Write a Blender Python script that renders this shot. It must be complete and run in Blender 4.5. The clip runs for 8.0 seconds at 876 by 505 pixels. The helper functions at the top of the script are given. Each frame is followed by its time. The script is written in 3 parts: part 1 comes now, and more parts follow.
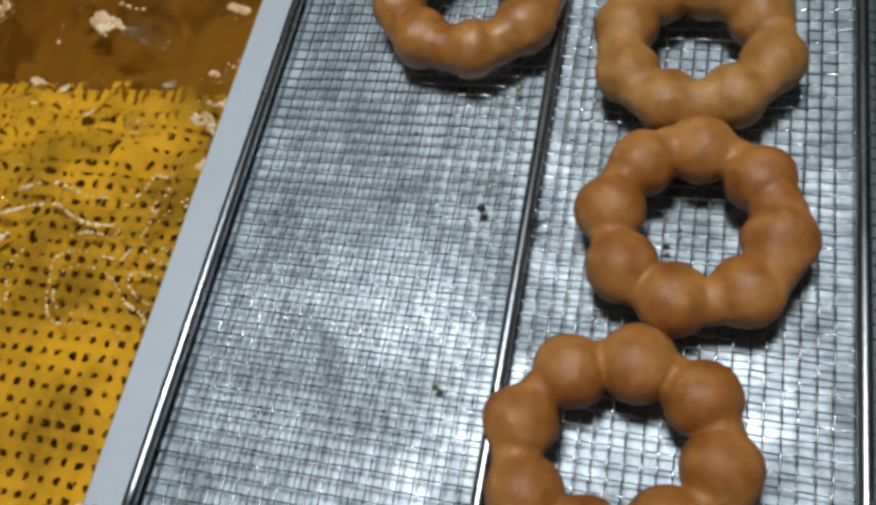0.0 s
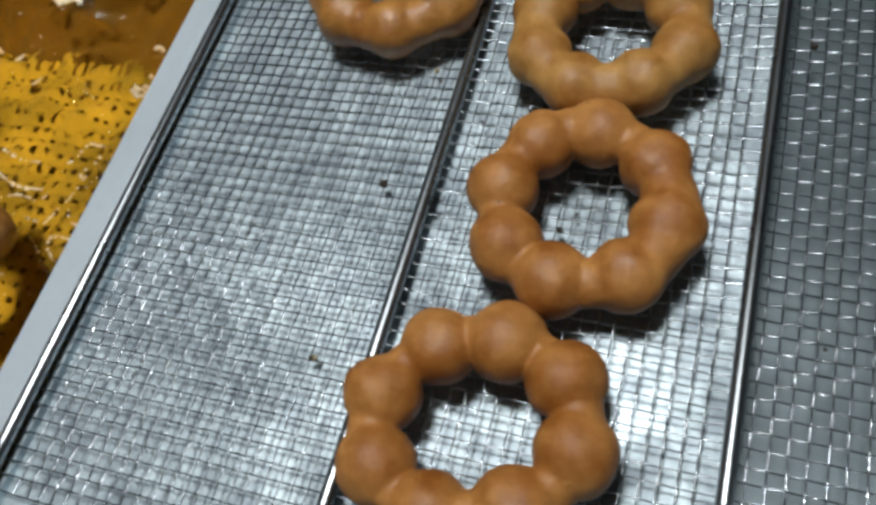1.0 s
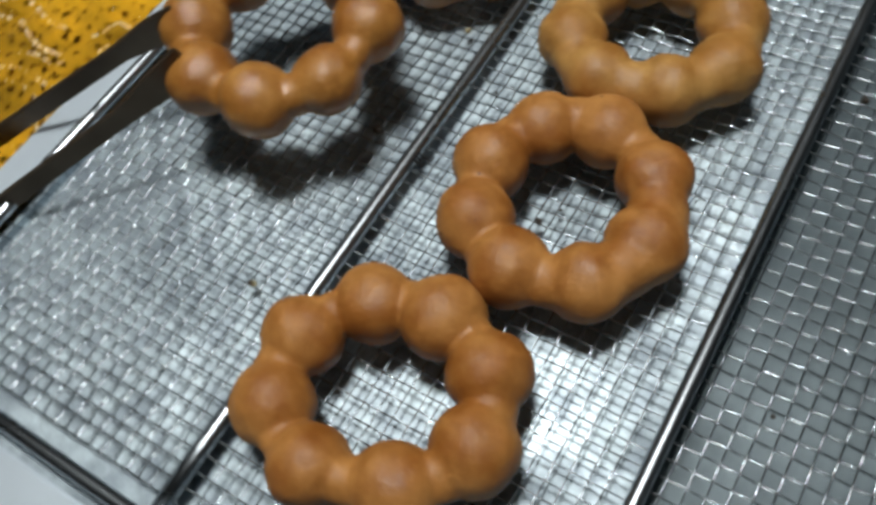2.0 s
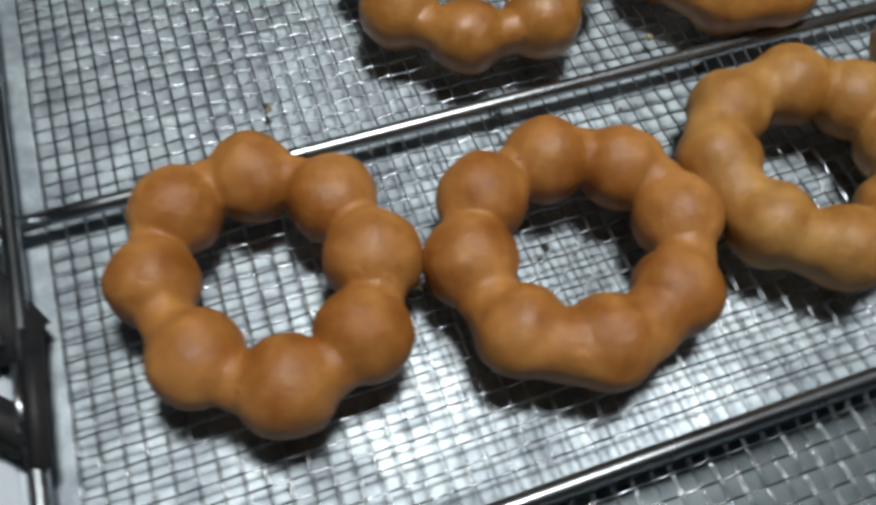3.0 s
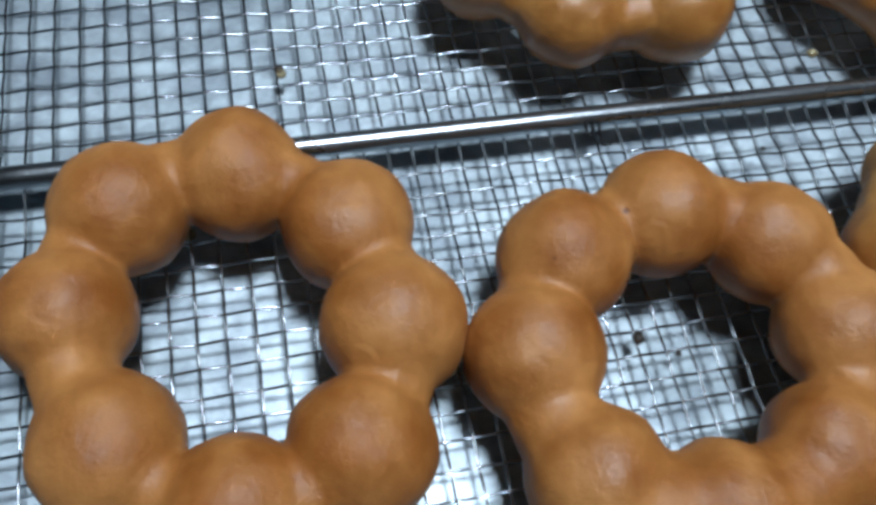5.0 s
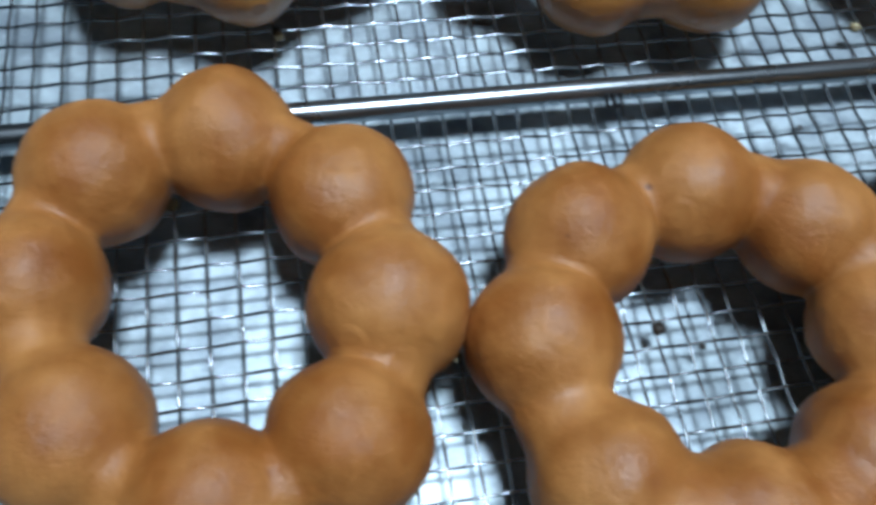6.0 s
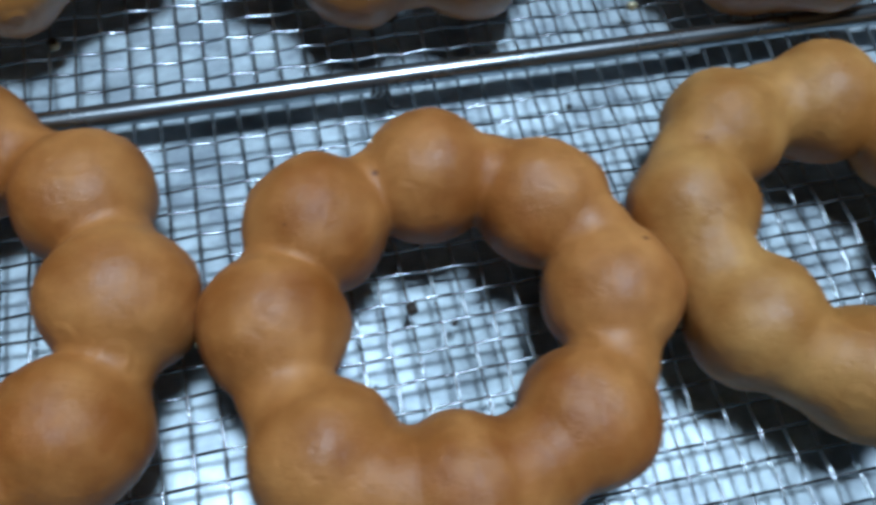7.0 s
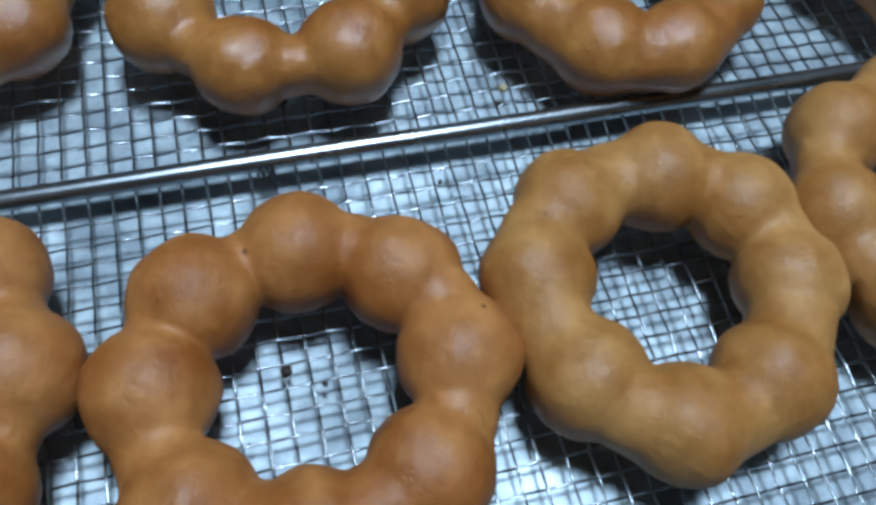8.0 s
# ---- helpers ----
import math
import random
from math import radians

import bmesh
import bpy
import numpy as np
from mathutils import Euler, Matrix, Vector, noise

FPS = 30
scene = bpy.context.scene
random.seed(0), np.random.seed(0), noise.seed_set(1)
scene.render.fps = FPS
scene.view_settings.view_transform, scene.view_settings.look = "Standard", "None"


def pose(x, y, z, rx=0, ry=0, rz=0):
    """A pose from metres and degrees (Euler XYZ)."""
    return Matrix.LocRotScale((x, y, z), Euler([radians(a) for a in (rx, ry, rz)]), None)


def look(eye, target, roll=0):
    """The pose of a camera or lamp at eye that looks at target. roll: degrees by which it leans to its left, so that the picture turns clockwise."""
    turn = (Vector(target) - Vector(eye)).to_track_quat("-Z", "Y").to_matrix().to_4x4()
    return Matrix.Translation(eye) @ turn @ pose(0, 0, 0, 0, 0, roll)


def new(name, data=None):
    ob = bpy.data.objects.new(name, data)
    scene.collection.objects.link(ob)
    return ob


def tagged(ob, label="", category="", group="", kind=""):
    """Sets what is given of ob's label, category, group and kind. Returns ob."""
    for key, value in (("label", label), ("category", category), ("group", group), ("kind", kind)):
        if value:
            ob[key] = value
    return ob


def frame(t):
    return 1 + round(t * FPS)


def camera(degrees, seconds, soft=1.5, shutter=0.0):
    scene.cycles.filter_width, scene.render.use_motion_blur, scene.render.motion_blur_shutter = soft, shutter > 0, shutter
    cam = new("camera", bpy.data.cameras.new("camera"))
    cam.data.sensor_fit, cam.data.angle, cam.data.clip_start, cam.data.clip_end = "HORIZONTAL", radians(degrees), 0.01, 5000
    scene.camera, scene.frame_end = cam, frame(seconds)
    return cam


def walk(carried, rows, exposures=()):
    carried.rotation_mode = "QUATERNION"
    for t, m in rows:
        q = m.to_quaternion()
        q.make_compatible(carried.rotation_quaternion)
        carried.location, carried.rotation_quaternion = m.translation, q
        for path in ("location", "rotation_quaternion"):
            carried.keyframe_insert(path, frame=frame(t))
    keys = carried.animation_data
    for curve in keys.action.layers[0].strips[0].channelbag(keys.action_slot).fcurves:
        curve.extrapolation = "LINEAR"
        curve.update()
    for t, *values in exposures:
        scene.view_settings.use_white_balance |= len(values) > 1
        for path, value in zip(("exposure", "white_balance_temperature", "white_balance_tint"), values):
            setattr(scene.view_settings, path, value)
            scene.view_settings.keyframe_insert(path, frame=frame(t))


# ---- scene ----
cam = camera(56.4, 8.0, soft=3.3, shutter=0.4)
PATH = [
    (0, (0.044, -0.077, 0.263), (-0.499, 0.7, -1.498), -26.2),
    (0.5, (0.059, -0.087, 0.251), (-0.472, 0.753, -1.485), -22.0),
    (1, (0.091, -0.081, 0.239), (-0.535, 0.745, -1.471), -24.4),
    (1.5, (0.096, -0.077, 0.232), (-0.518, 0.758, -1.479), -21.9),
    (1.7, (0.101, -0.074, 0.227), (-0.542, 0.736, -1.485), -20.0),
    (2.8, (0.138, -0.039, 0.194), (-0.824, 0.427, -1.496), 0.3),
    (3, (0.136, -0.022, 0.191), (-0.782, 0.368, -1.542), 4.2),
    (3.5, (0.125, -0.005, 0.19), (-0.77, 0.369, -1.559), 10.6),
    (4, (0.122, 0.001, 0.178), (-0.82, 0.387, -1.544), 11.9),
    (4.5, (0.106, -0.007, 0.159), (-0.8, 0.34, -1.591), 10.7),
    (4.7, (0.092, -0.01, 0.152), (-0.751, 0.365, -1.623), 13.5),
    (5.8, (0.082, -0.014, 0.13), (-0.752, 0.241, -1.67), 10.3),
    (6, (0.084, -0.008, 0.13), (-0.749, 0.286, -1.664), 11.4),
    (6.5, (0.089, 0.008, 0.129), (-0.737, 0.311, -1.668), 11.3),
    (7, (0.095, 0.032, 0.137), (-0.724, 0.349, -1.66), 9.6),
    (7.5, (0.099, 0.048, 0.15), (-0.72, 0.389, -1.642), 9.3),
    (8, (0.102, 0.052, 0.156), (-0.79, 0.424, -1.595), 9.9),
]
walk(cam, [(t, look(eye, target, roll)) for t, eye, target, roll in PATH],
     [(0, -0.38, 6850, 13), (0.7, -0.25, 6950, 11), (1.5, -0.18, 7000, 10), (2.8, -0.12, 7150, 12), (3.5, -0.26, 7150, 16), (4.0, -0.15, 6850, 15), (4.5, -0.06, 6300, 12),
      (6.0, 0.10, 5650, 6), (6.5, 0.04, 5450, 5), (7.0, -0.12, 5350, 5), (8.0, -0.13, 5350, 5)])

# ---- light: a closed kitchen with one small ceiling lamp ----
world = bpy.data.worlds.new("kitchen_air")
scene.world = world
world.use_nodes = True
world.node_tree.nodes["Background"].inputs["Color"].default_value = (0.75, 0.86, 1.0, 1)
world.node_tree.nodes["Background"].inputs["Strength"].default_value = 0.0
scene.view_settings.exposure = 0.0

LAMP_AT = (-0.06, 0.17, 1.35)


def area_lamp(name, at, target, sx, sy, power, colour):
    data = bpy.data.lights.new(name, "AREA")
    data.shape, data.size, data.size_y = "RECTANGLE", sx, sy
    data.energy, data.color = power, colour
    ob = new(name, data)
    ob.matrix_world = look(at, target)
    return ob


area_lamp("ceiling_light_glow", (LAMP_AT[0], LAMP_AT[1], LAMP_AT[2] - 0.03), (LAMP_AT[0], LAMP_AT[1], 0), 0.24, 0.24, 17.1, (0.89, 0.945, 0.98))


# ---- materials ----
def shader(name):
    m = bpy.data.materials.new(name)
    m.use_nodes = True
    nt = m.node_tree
    return m, nt, nt.nodes["Principled BSDF"]


def node(nt, kind, **sockets):
    n = nt.nodes.new(kind)
    for key, value in sockets.items():
        n.inputs[key.replace("_", " ")].default_value = value
    return n


def noise_of(nt, scale, detail=4.0, rough=0.55, stretch=None, coords="Object"):
    tc = nt.nodes.new("ShaderNodeTexCoord")
    n = node(nt, "ShaderNodeTexNoise", Scale=scale, Detail=detail, Roughness=rough)
    if stretch:
        mp = nt.nodes.new("ShaderNodeMapping")
        mp.inputs["Scale"].default_value = stretch
        nt.links.new(tc.outputs[coords], mp.inputs["Vector"])
        nt.links.new(mp.outputs["Vector"], n.inputs["Vector"])
    else:
        nt.links.new(tc.outputs[coords], n.inputs["Vector"])
    return n


def ramp(nt, source, stops):
    r = nt.nodes.new("ShaderNodeValToRGB")
    els = r.color_ramp.elements
    while len(els) < len(stops):
        els.new(0.5)
    for e, (p, c) in zip(els, stops):
        e.position, e.color = p, (*c, 1)
    nt.links.new(source, r.inputs["Fac"])
    return r


def mix(nt, kind, fac, a, b):
    n = nt.nodes.new("ShaderNodeMix")
    n.data_type, n.blend_type = "RGBA", kind
    if isinstance(fac, float):
        n.inputs[0].default_value = fac
    else:
        nt.links.new(fac, n.inputs[0])
    for sock, v in ((n.inputs[6], a), (n.inputs[7], b)):
        if isinstance(v, tuple):
            sock.default_value = (*v, 1)
        else:
            nt.links.new(v, sock)
    return n.outputs[2]


def bump(nt, b, height, strength, distance):
    n = node(nt, "ShaderNodeBump", Strength=strength, Distance=distance)
    nt.links.new(height, n.inputs["Height"])
    nt.links.new(n.outputs["Normal"], b.inputs["Normal"])
    return n


def dough(name, pale, brown, gloss, coat):
    """Fried dough: golden patches, browner blotches, faint wrinkles and a few dark specks."""
    m, nt, b = shader(name)
    big = noise_of(nt, 52, 3, 0.6)
    blot = noise_of(nt, 130, 4, 0.62)
    small = noise_of(nt, 480, 5, 0.65)
    c1 = ramp(nt, big.outputs["Fac"], [(0.36, brown), (0.62, pale)])
    c2 = ramp(nt, blot.outputs["Fac"], [(0.34, (0.74, 0.66, 0.58)), (0.58, (1.0, 1.0, 1.0)), (0.72, (1.14, 1.16, 1.22))])
    col = mix(nt, "MULTIPLY", 0.75, c1.outputs["Color"], c2.outputs["Color"])
    c4 = ramp(nt, small.outputs["Fac"], [(0.3, (0.86, 0.82, 0.76)), (0.65, (1.0, 1.0, 1.0))])
    col = mix(nt, "MULTIPLY", 0.35, col, c4.outputs["Color"])
    tc = nt.nodes.new("ShaderNodeTexCoord")
    dots = node(nt, "ShaderNodeTexVoronoi", Scale=120.0)
    nt.links.new(tc.outputs["Object"], dots.inputs["Vector"])
    c3 = ramp(nt, dots.outputs["Distance"], [(0.04, (0.30, 0.20, 0.14)), (0.09, (1.0, 1.0, 1.0))])
    where = noise_of(nt, 70, 2, 0.5)
    gate = ramp(nt, where.outputs["Fac"], [(0.55, (0.0, 0.0, 0.0)), (0.60, (1.0, 1.0, 1.0))])
    col = mix(nt, "MULTIPLY", gate.outputs["Color"], col, c3.outputs["Color"])
    nt.links.new(col, b.inputs["Base Color"])
    r = ramp(nt, blot.outputs["Fac"], [(0.3, (gloss - 0.07,) * 3), (0.7, (gloss + 0.12,) * 3)])
    nt.links.new(r.outputs["Color"], b.inputs["Roughness"])
    b.inputs["Coat Weight"].default_value = coat
    b.inputs["Specular IOR Level"].default_value = 0.62
    b.inputs["Subsurface Weight"].default_value = 0.03
    b.inputs["Subsurface Radius"].default_value = (1.0, 0.38, 0.12)
    b.inputs["Subsurface Scale"].default_value = 0.0028
    b.inputs["Coat Roughness"].default_value = 0.14
    both = mix(nt, "MIX", 0.35, blot.outputs["Fac"], small.outputs["Fac"])
    cells = node(nt, "ShaderNodeTexVoronoi", Scale=95.0)
    nt.links.new(tc.outputs["Object"], cells.inputs["Vector"])
    rings = ramp(nt, cells.outputs["Distance"], [(0.10, (0.75, 0.75, 0.75)), (0.20, (1.0, 1.0, 1.0)), (0.30, (0.45, 0.45, 0.45)), (0.42, (0.5, 0.5, 0.5))])
    few = noise_of(nt, 55, 2, 0.5)
    some = ramp(nt, few.outputs["Fac"], [(0.54, (0.0, 0.0, 0.0)), (0.66, (0.6, 0.6, 0.6))])
    skin = mix(nt, "MIX", some.outputs["Color"], both, rings.outputs["Color"])
    rough_skin = bump(nt, b, skin, 0.55, 0.0012)
    if coat:
        wet = noise_of(nt, 620, 4, 0.6)
        beads = node(nt, "ShaderNodeBump", Strength=0.55, Distance=0.0008)
        nt.links.new(wet.outputs["Fac"], beads.inputs["Height"])
        nt.links.new(rough_skin.outputs["Normal"], beads.inputs["Normal"])
        nt.links.new(beads.outputs["Normal"], b.inputs["Coat Normal"])
    return m


def steel(name, colour, rough, brushed=None, metal=1.0, stain=0.25):
    m, nt, b = shader(name)
    fine = noise_of(nt, 900 if brushed else 500, 4, 0.6, brushed)
    wide = noise_of(nt, 22, 4, 0.6)
    dark = tuple(v * (1 - stain) for v in colour)
    c = ramp(nt, wide.outputs["Fac"], [(0.35, dark), (0.62, colour)])
    nt.links.new(c.outputs["Color"], b.inputs["Base Color"])
    b.inputs["Metallic"].default_value = metal
    r = ramp(nt, wide.outputs["Fac"], [(0.3, (rough * 1.35,) * 3), (0.7, (rough * 0.8,) * 3)])
    nt.links.new(r.outputs["Color"], b.inputs["Roughness"])
    bump(nt, b, fine.outputs["Fac"], 0.12, 0.0003)
    return m


DOUGH = dough("golden_dough", (0.50, 0.222, 0.056), (0.335, 0.115, 0.016), 0.53, 0.0)
DOUGH_PALE = dough("pale_dough", (0.51, 0.268, 0.074), (0.385, 0.165, 0.030), 0.53, 0.0)
DOUGH_WET = dough("oily_dough", (0.48, 0.215, 0.044), (0.34, 0.122, 0.015), 0.52, 0.55)
WIRE = steel("wire_steel", (0.36, 0.40, 0.43), 0.21, stain=0.3)
ROD = steel("polished_rod_steel", (0.50, 0.55, 0.59), 0.26, stain=0.4)
PAN = steel("brushed_pan_steel", (0.53, 0.615, 0.67), 0.57, (1, 0.04, 1), metal=1.0, stain=0.22)


def grease_and_shine(m, scale, low, relief):
    """Smeared grease and drips on a pan, and uneven shine painted into its colour: patches duller and brighter, with a
    gentle waviness.
    """
    nt = m.node_tree
    b = nt.nodes["Principled BSDF"]
    was = b.inputs["Base Color"].links[0].from_socket
    n = noise_of(nt, scale, 4, 0.65, (1, 0.7, 1))
    c = ramp(nt, n.outputs["Fac"], [(0.38, (low, low * 1.01, low * 1.04)), (0.52, (1.0, 1.0, 1.0)), (0.64, (1.22, 1.22, 1.2))])
    nt.links.new(mix(nt, "MULTIPLY", 1.0, was, c.outputs["Color"]), b.inputs["Base Color"])
    wave = noise_of(nt, scale * 0.6, 3, 0.55)
    bump(nt, b, wave.outputs["Fac"], 0.5, relief)


grease_and_shine(PAN, 120, 0.74, 0.0014)
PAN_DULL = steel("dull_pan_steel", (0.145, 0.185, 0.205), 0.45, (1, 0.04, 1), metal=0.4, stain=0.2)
VAT_FLOOR = steel("oil_browned_steel", (0.16, 0.075, 0.03), 0.5, metal=0.1)
FLANGE = steel("flange_steel", (0.58, 0.66, 0.73), 0.5, (1, 0.04, 1), metal=0.4, stain=0.08)
VAT = steel("fryer_steel", (0.54, 0.36, 0.12), 0.5, metal=0.1, stain=0.65)
BLACK, _nt, _b = shader("black_handle_coating")
_b.inputs["Base Color"].default_value = (0.012, 0.013, 0.015, 1)
_n = noise_of(_nt, 300)
_r = ramp(_nt, _n.outputs["Fac"], [(0.3, (0.52,) * 3), (0.7, (0.72,) * 3)])
_nt.links.new(_r.outputs["Color"], _b.inputs["Roughness"])
CAP, _nt, _b = shader("white_plastic")
_n = noise_of(_nt, 220)
_r = ramp(_nt, _n.outputs["Fac"], [(0.3, (0.66, 0.68, 0.68)), (0.7, (0.78, 0.79, 0.78))])
_nt.links.new(_r.outputs["Color"], _b.inputs["Base Color"])
CRUMB, _nt, _b = shader("burnt_crumb")
_n = noise_of(_nt, 900)
_r = ramp(_nt, _n.outputs["Fac"], [(0.3, (0.010, 0.008, 0.006)), (0.7, (0.035, 0.020, 0.010))])
_nt.links.new(_r.outputs["Color"], _b.inputs["Base Color"])
_b.inputs["Roughness"].default_value = 0.6
WALL, _nt, _b = shader("painted_wall")
_n = noise_of(_nt, 6)
_r = ramp(_nt, _n.outputs["Fac"], [(0.3, (0.024, 0.026, 0.028)), (0.7, (0.036, 0.039, 0.042))])
_nt.links.new(_r.outputs["Color"], _b.inputs["Base Color"])
_b.inputs["Roughness"].default_value = 0.7
FLOORING, _nt, _b = shader("grey_floor")
_n = noise_of(_nt, 9)
_r = ramp(_nt, _n.outputs["Fac"], [(0.3, (0.16, 0.16, 0.16)), (0.7, (0.24, 0.24, 0.23))])
_nt.links.new(_r.outputs["Color"], _b.inputs["Base Color"])
GLOW, _nt, _b = shader("lamp_diffuser")
_b.inputs["Base Color"].default_value = (0.9, 0.9, 0.9, 1)
_b.inputs["Emission Color"].default_value = (0.86, 0.94, 1.0, 1)
_b.inputs["Emission Strength"].default_value = 12.0
OIL, _nt, _b = shader("hot_frying_oil")
_b.inputs["Base Color"].default_value = (0.93, 0.61, 0.03, 1)
_b.inputs["Transmission Weight"].default_value = 1.0
_b.inputs["Roughness"].default_value = 0.02
_b.inputs["IOR"].default_value = 1.3
_n = noise_of(_nt, 90, 3, 0.55)
bump(_nt, _b, _n.outputs["Fac"], 0.5, 0.006)
# cream base colour imitates light reflected off the oil's wave crests
GLINT, _nt, _b = shader("pale_oil_glint")
_n = noise_of(_nt, 120)
_r = ramp(_nt, _n.outputs["Fac"], [(0.35, (0.62, 0.36, 0.12)), (0.6, (0.86, 0.72, 0.50))])
_nt.links.new(_r.outputs["Color"], _b.inputs["Base Color"])
_b.inputs["Roughness"].default_value = 0.25
_b.inputs["Coat Weight"].default_value = 0.6
# dark brown base colour for the arms of the tongs
DARK_STEEL = steel("dark_brown_steel", (0.16, 0.12, 0.085), 0.38, metal=0.7, stain=0.4)
DRIP, _nt, _b = shader("oil_drop")
_b.inputs["Base Color"].default_value = (0.9, 0.75, 0.45, 1)
_b.inputs["Transmission Weight"].default_value = 0.8
_b.inputs["Roughness"].default_value = 0.05


# ---- mesh helpers ----
def mesh_of(name, verts, faces, material, smooth=True):
    me = bpy.data.meshes.new(name)
    me.from_pydata([tuple(v) for v in verts], [], [tuple(f) for f in faces])
    me.update()
    if smooth:
        me.polygons.foreach_set("use_smooth", [True] * len(me.polygons))
    me.materials.append(material)
    return me


def part(name, me, parent, label=""):
    ob = new(name, me)
    ob.parent = parent
    if label:
        ob["label"] = label
    return ob


def box(bm, lo, hi):
    res = bmesh.ops.create_cube(bm, size=1.0)
    mid = [(a + b) / 2 for a, b in zip(lo, hi)]
    size = [b - a for a, b in zip(lo, hi)]
    bmesh.ops.transform(bm, matrix=Matrix.LocRotScale(mid, None, size), verts=res["verts"])
    return res["verts"]


def from_bm(name, bm, material, bevel=0.0, smooth=False):
    if bevel:
        bmesh.ops.bevel(bm, geom=bm.edges[:], offset=bevel, segments=2, affect="EDGES")
    me = bpy.data.meshes.new(name)
    bm.to_mesh(me)
    bm.free()
    if smooth:
        me.polygons.foreach_set("use_smooth", [True] * len(me.polygons))
    me.materials.append(material)
    return me


def tubes(lines, radius, sides=6, cap=True):
    """Round wire along each polyline, as vertices and faces."""
    verts, faces = [], []
    for pts in lines:
        p = np.array(pts, float)
        tan = np.gradient(p, axis=0)
        tan /= np.linalg.norm(tan, axis=1)[:, None]
        ref = np.array([0, 0, 1.0]) if abs(tan[0][2]) < 0.8 else np.array([1.0, 0, 0])
        side = np.cross(tan, ref)
        side /= np.linalg.norm(side, axis=1)[:, None]
        up = np.cross(side, tan)
        base = len(verts)
        for c, s, u in zip(p, side, up):
            for k in range(sides):
                a = 2 * math.pi * k / sides
                verts.append(c + radius * (math.cos(a) * s + math.sin(a) * u))
        for i in range(len(p) - 1):
            for k in range(sides):
                a, b2 = base + i * sides + k, base + i * sides + (k + 1) % sides
                faces.append((a, b2, b2 + sides, a + sides))
        if cap:
            faces.append(tuple(base + k for k in reversed(range(sides))))
            last = base + (len(p) - 1) * sides
            faces.append(tuple(last + k for k in range(sides)))
    return verts, faces


# ---- the kitchen round the counter ----
def room_box():
    x0, x1, y0, y1, z0, z1 = -1.6, 1.6, -1.6, 1.8, -0.9, 1.5
    for name, lo, hi, mat in (
            ("wall_west", (x0 - 0.1, y0, z0), (x0, y1, z1), WALL), ("wall_east", (x1, y0, z0), (x1 + 0.1, y1, z1), WALL),
            ("wall_south", (x0 - 0.1, y0 - 0.1, z0), (x1 + 0.1, y0, z1), WALL), ("wall_north", (x0 - 0.1, y1, z0), (x1 + 0.1, y1 + 0.1, z1), WALL),
            ("floor", (x0 - 0.1, y0 - 0.1, z0 - 0.1), (x1 + 0.1, y1 + 0.1, z0), FLOORING),
            ("ceiling", (x0 - 0.1, y0 - 0.1, z1), (x1 + 0.1, y1 + 0.1, z1 + 0.1), WALL)):
        bm = bmesh.new()
        box(bm, lo, hi)
        tagged(new(name, from_bm(name, bm, mat)), "plain dark grey kitchen " + name.split("_")[0], name.split("_")[0], kind="structure")


room_box()


def ceiling_lamp():
    x, y, z = LAMP_AT
    root = tagged(new("ceiling_light"), "small square white ceiling light with a glowing diffuser", "lamp")
    root.location = (x, y, z)
    bm = bmesh.new()
    box(bm, (-0.15, -0.15, 0.0), (0.15, 0.15, 0.15))
    part("housing", from_bm("housing", bm, WALL, 0.006), root)
    bm = bmesh.new()
    box(bm, (-0.127, -0.127, -0.012), (0.127, 0.127, -0.002))
    part("diffuser", from_bm("diffuser", bm, GLOW, 0.003), root)


ceiling_lamp()

# ---- fryer and draining trough ----
OIL_Z = -0.026
RIM_X = (-0.1448, -0.1287)
PAN_Z = -0.0054
END_Y = -0.0842


def boiling(x, y):
    return max(0.0, min(1.0, (y - 0.03 + 0.10 * noise.noise(Vector((x * 9, y * 9, 7.7)))) / 0.09))


def oil_level(x, y):
    boil = boiling(x, y)
    w = noise.fractal(Vector((x * 26, y * 26, 1.3)), 0.9, 2.0, 3)
    w2 = noise.noise(Vector((x * 75, y * 75, 4.0)))
    w3 = noise.noise(Vector((x * 60, y * 150, 9.0)))
    return OIL_Z + (0.0012 + 0.0060 * boil) * w + (0.0007 + 0.0055 * boil) * w2 + (0.0001 + 0.0016 * boil) * w3


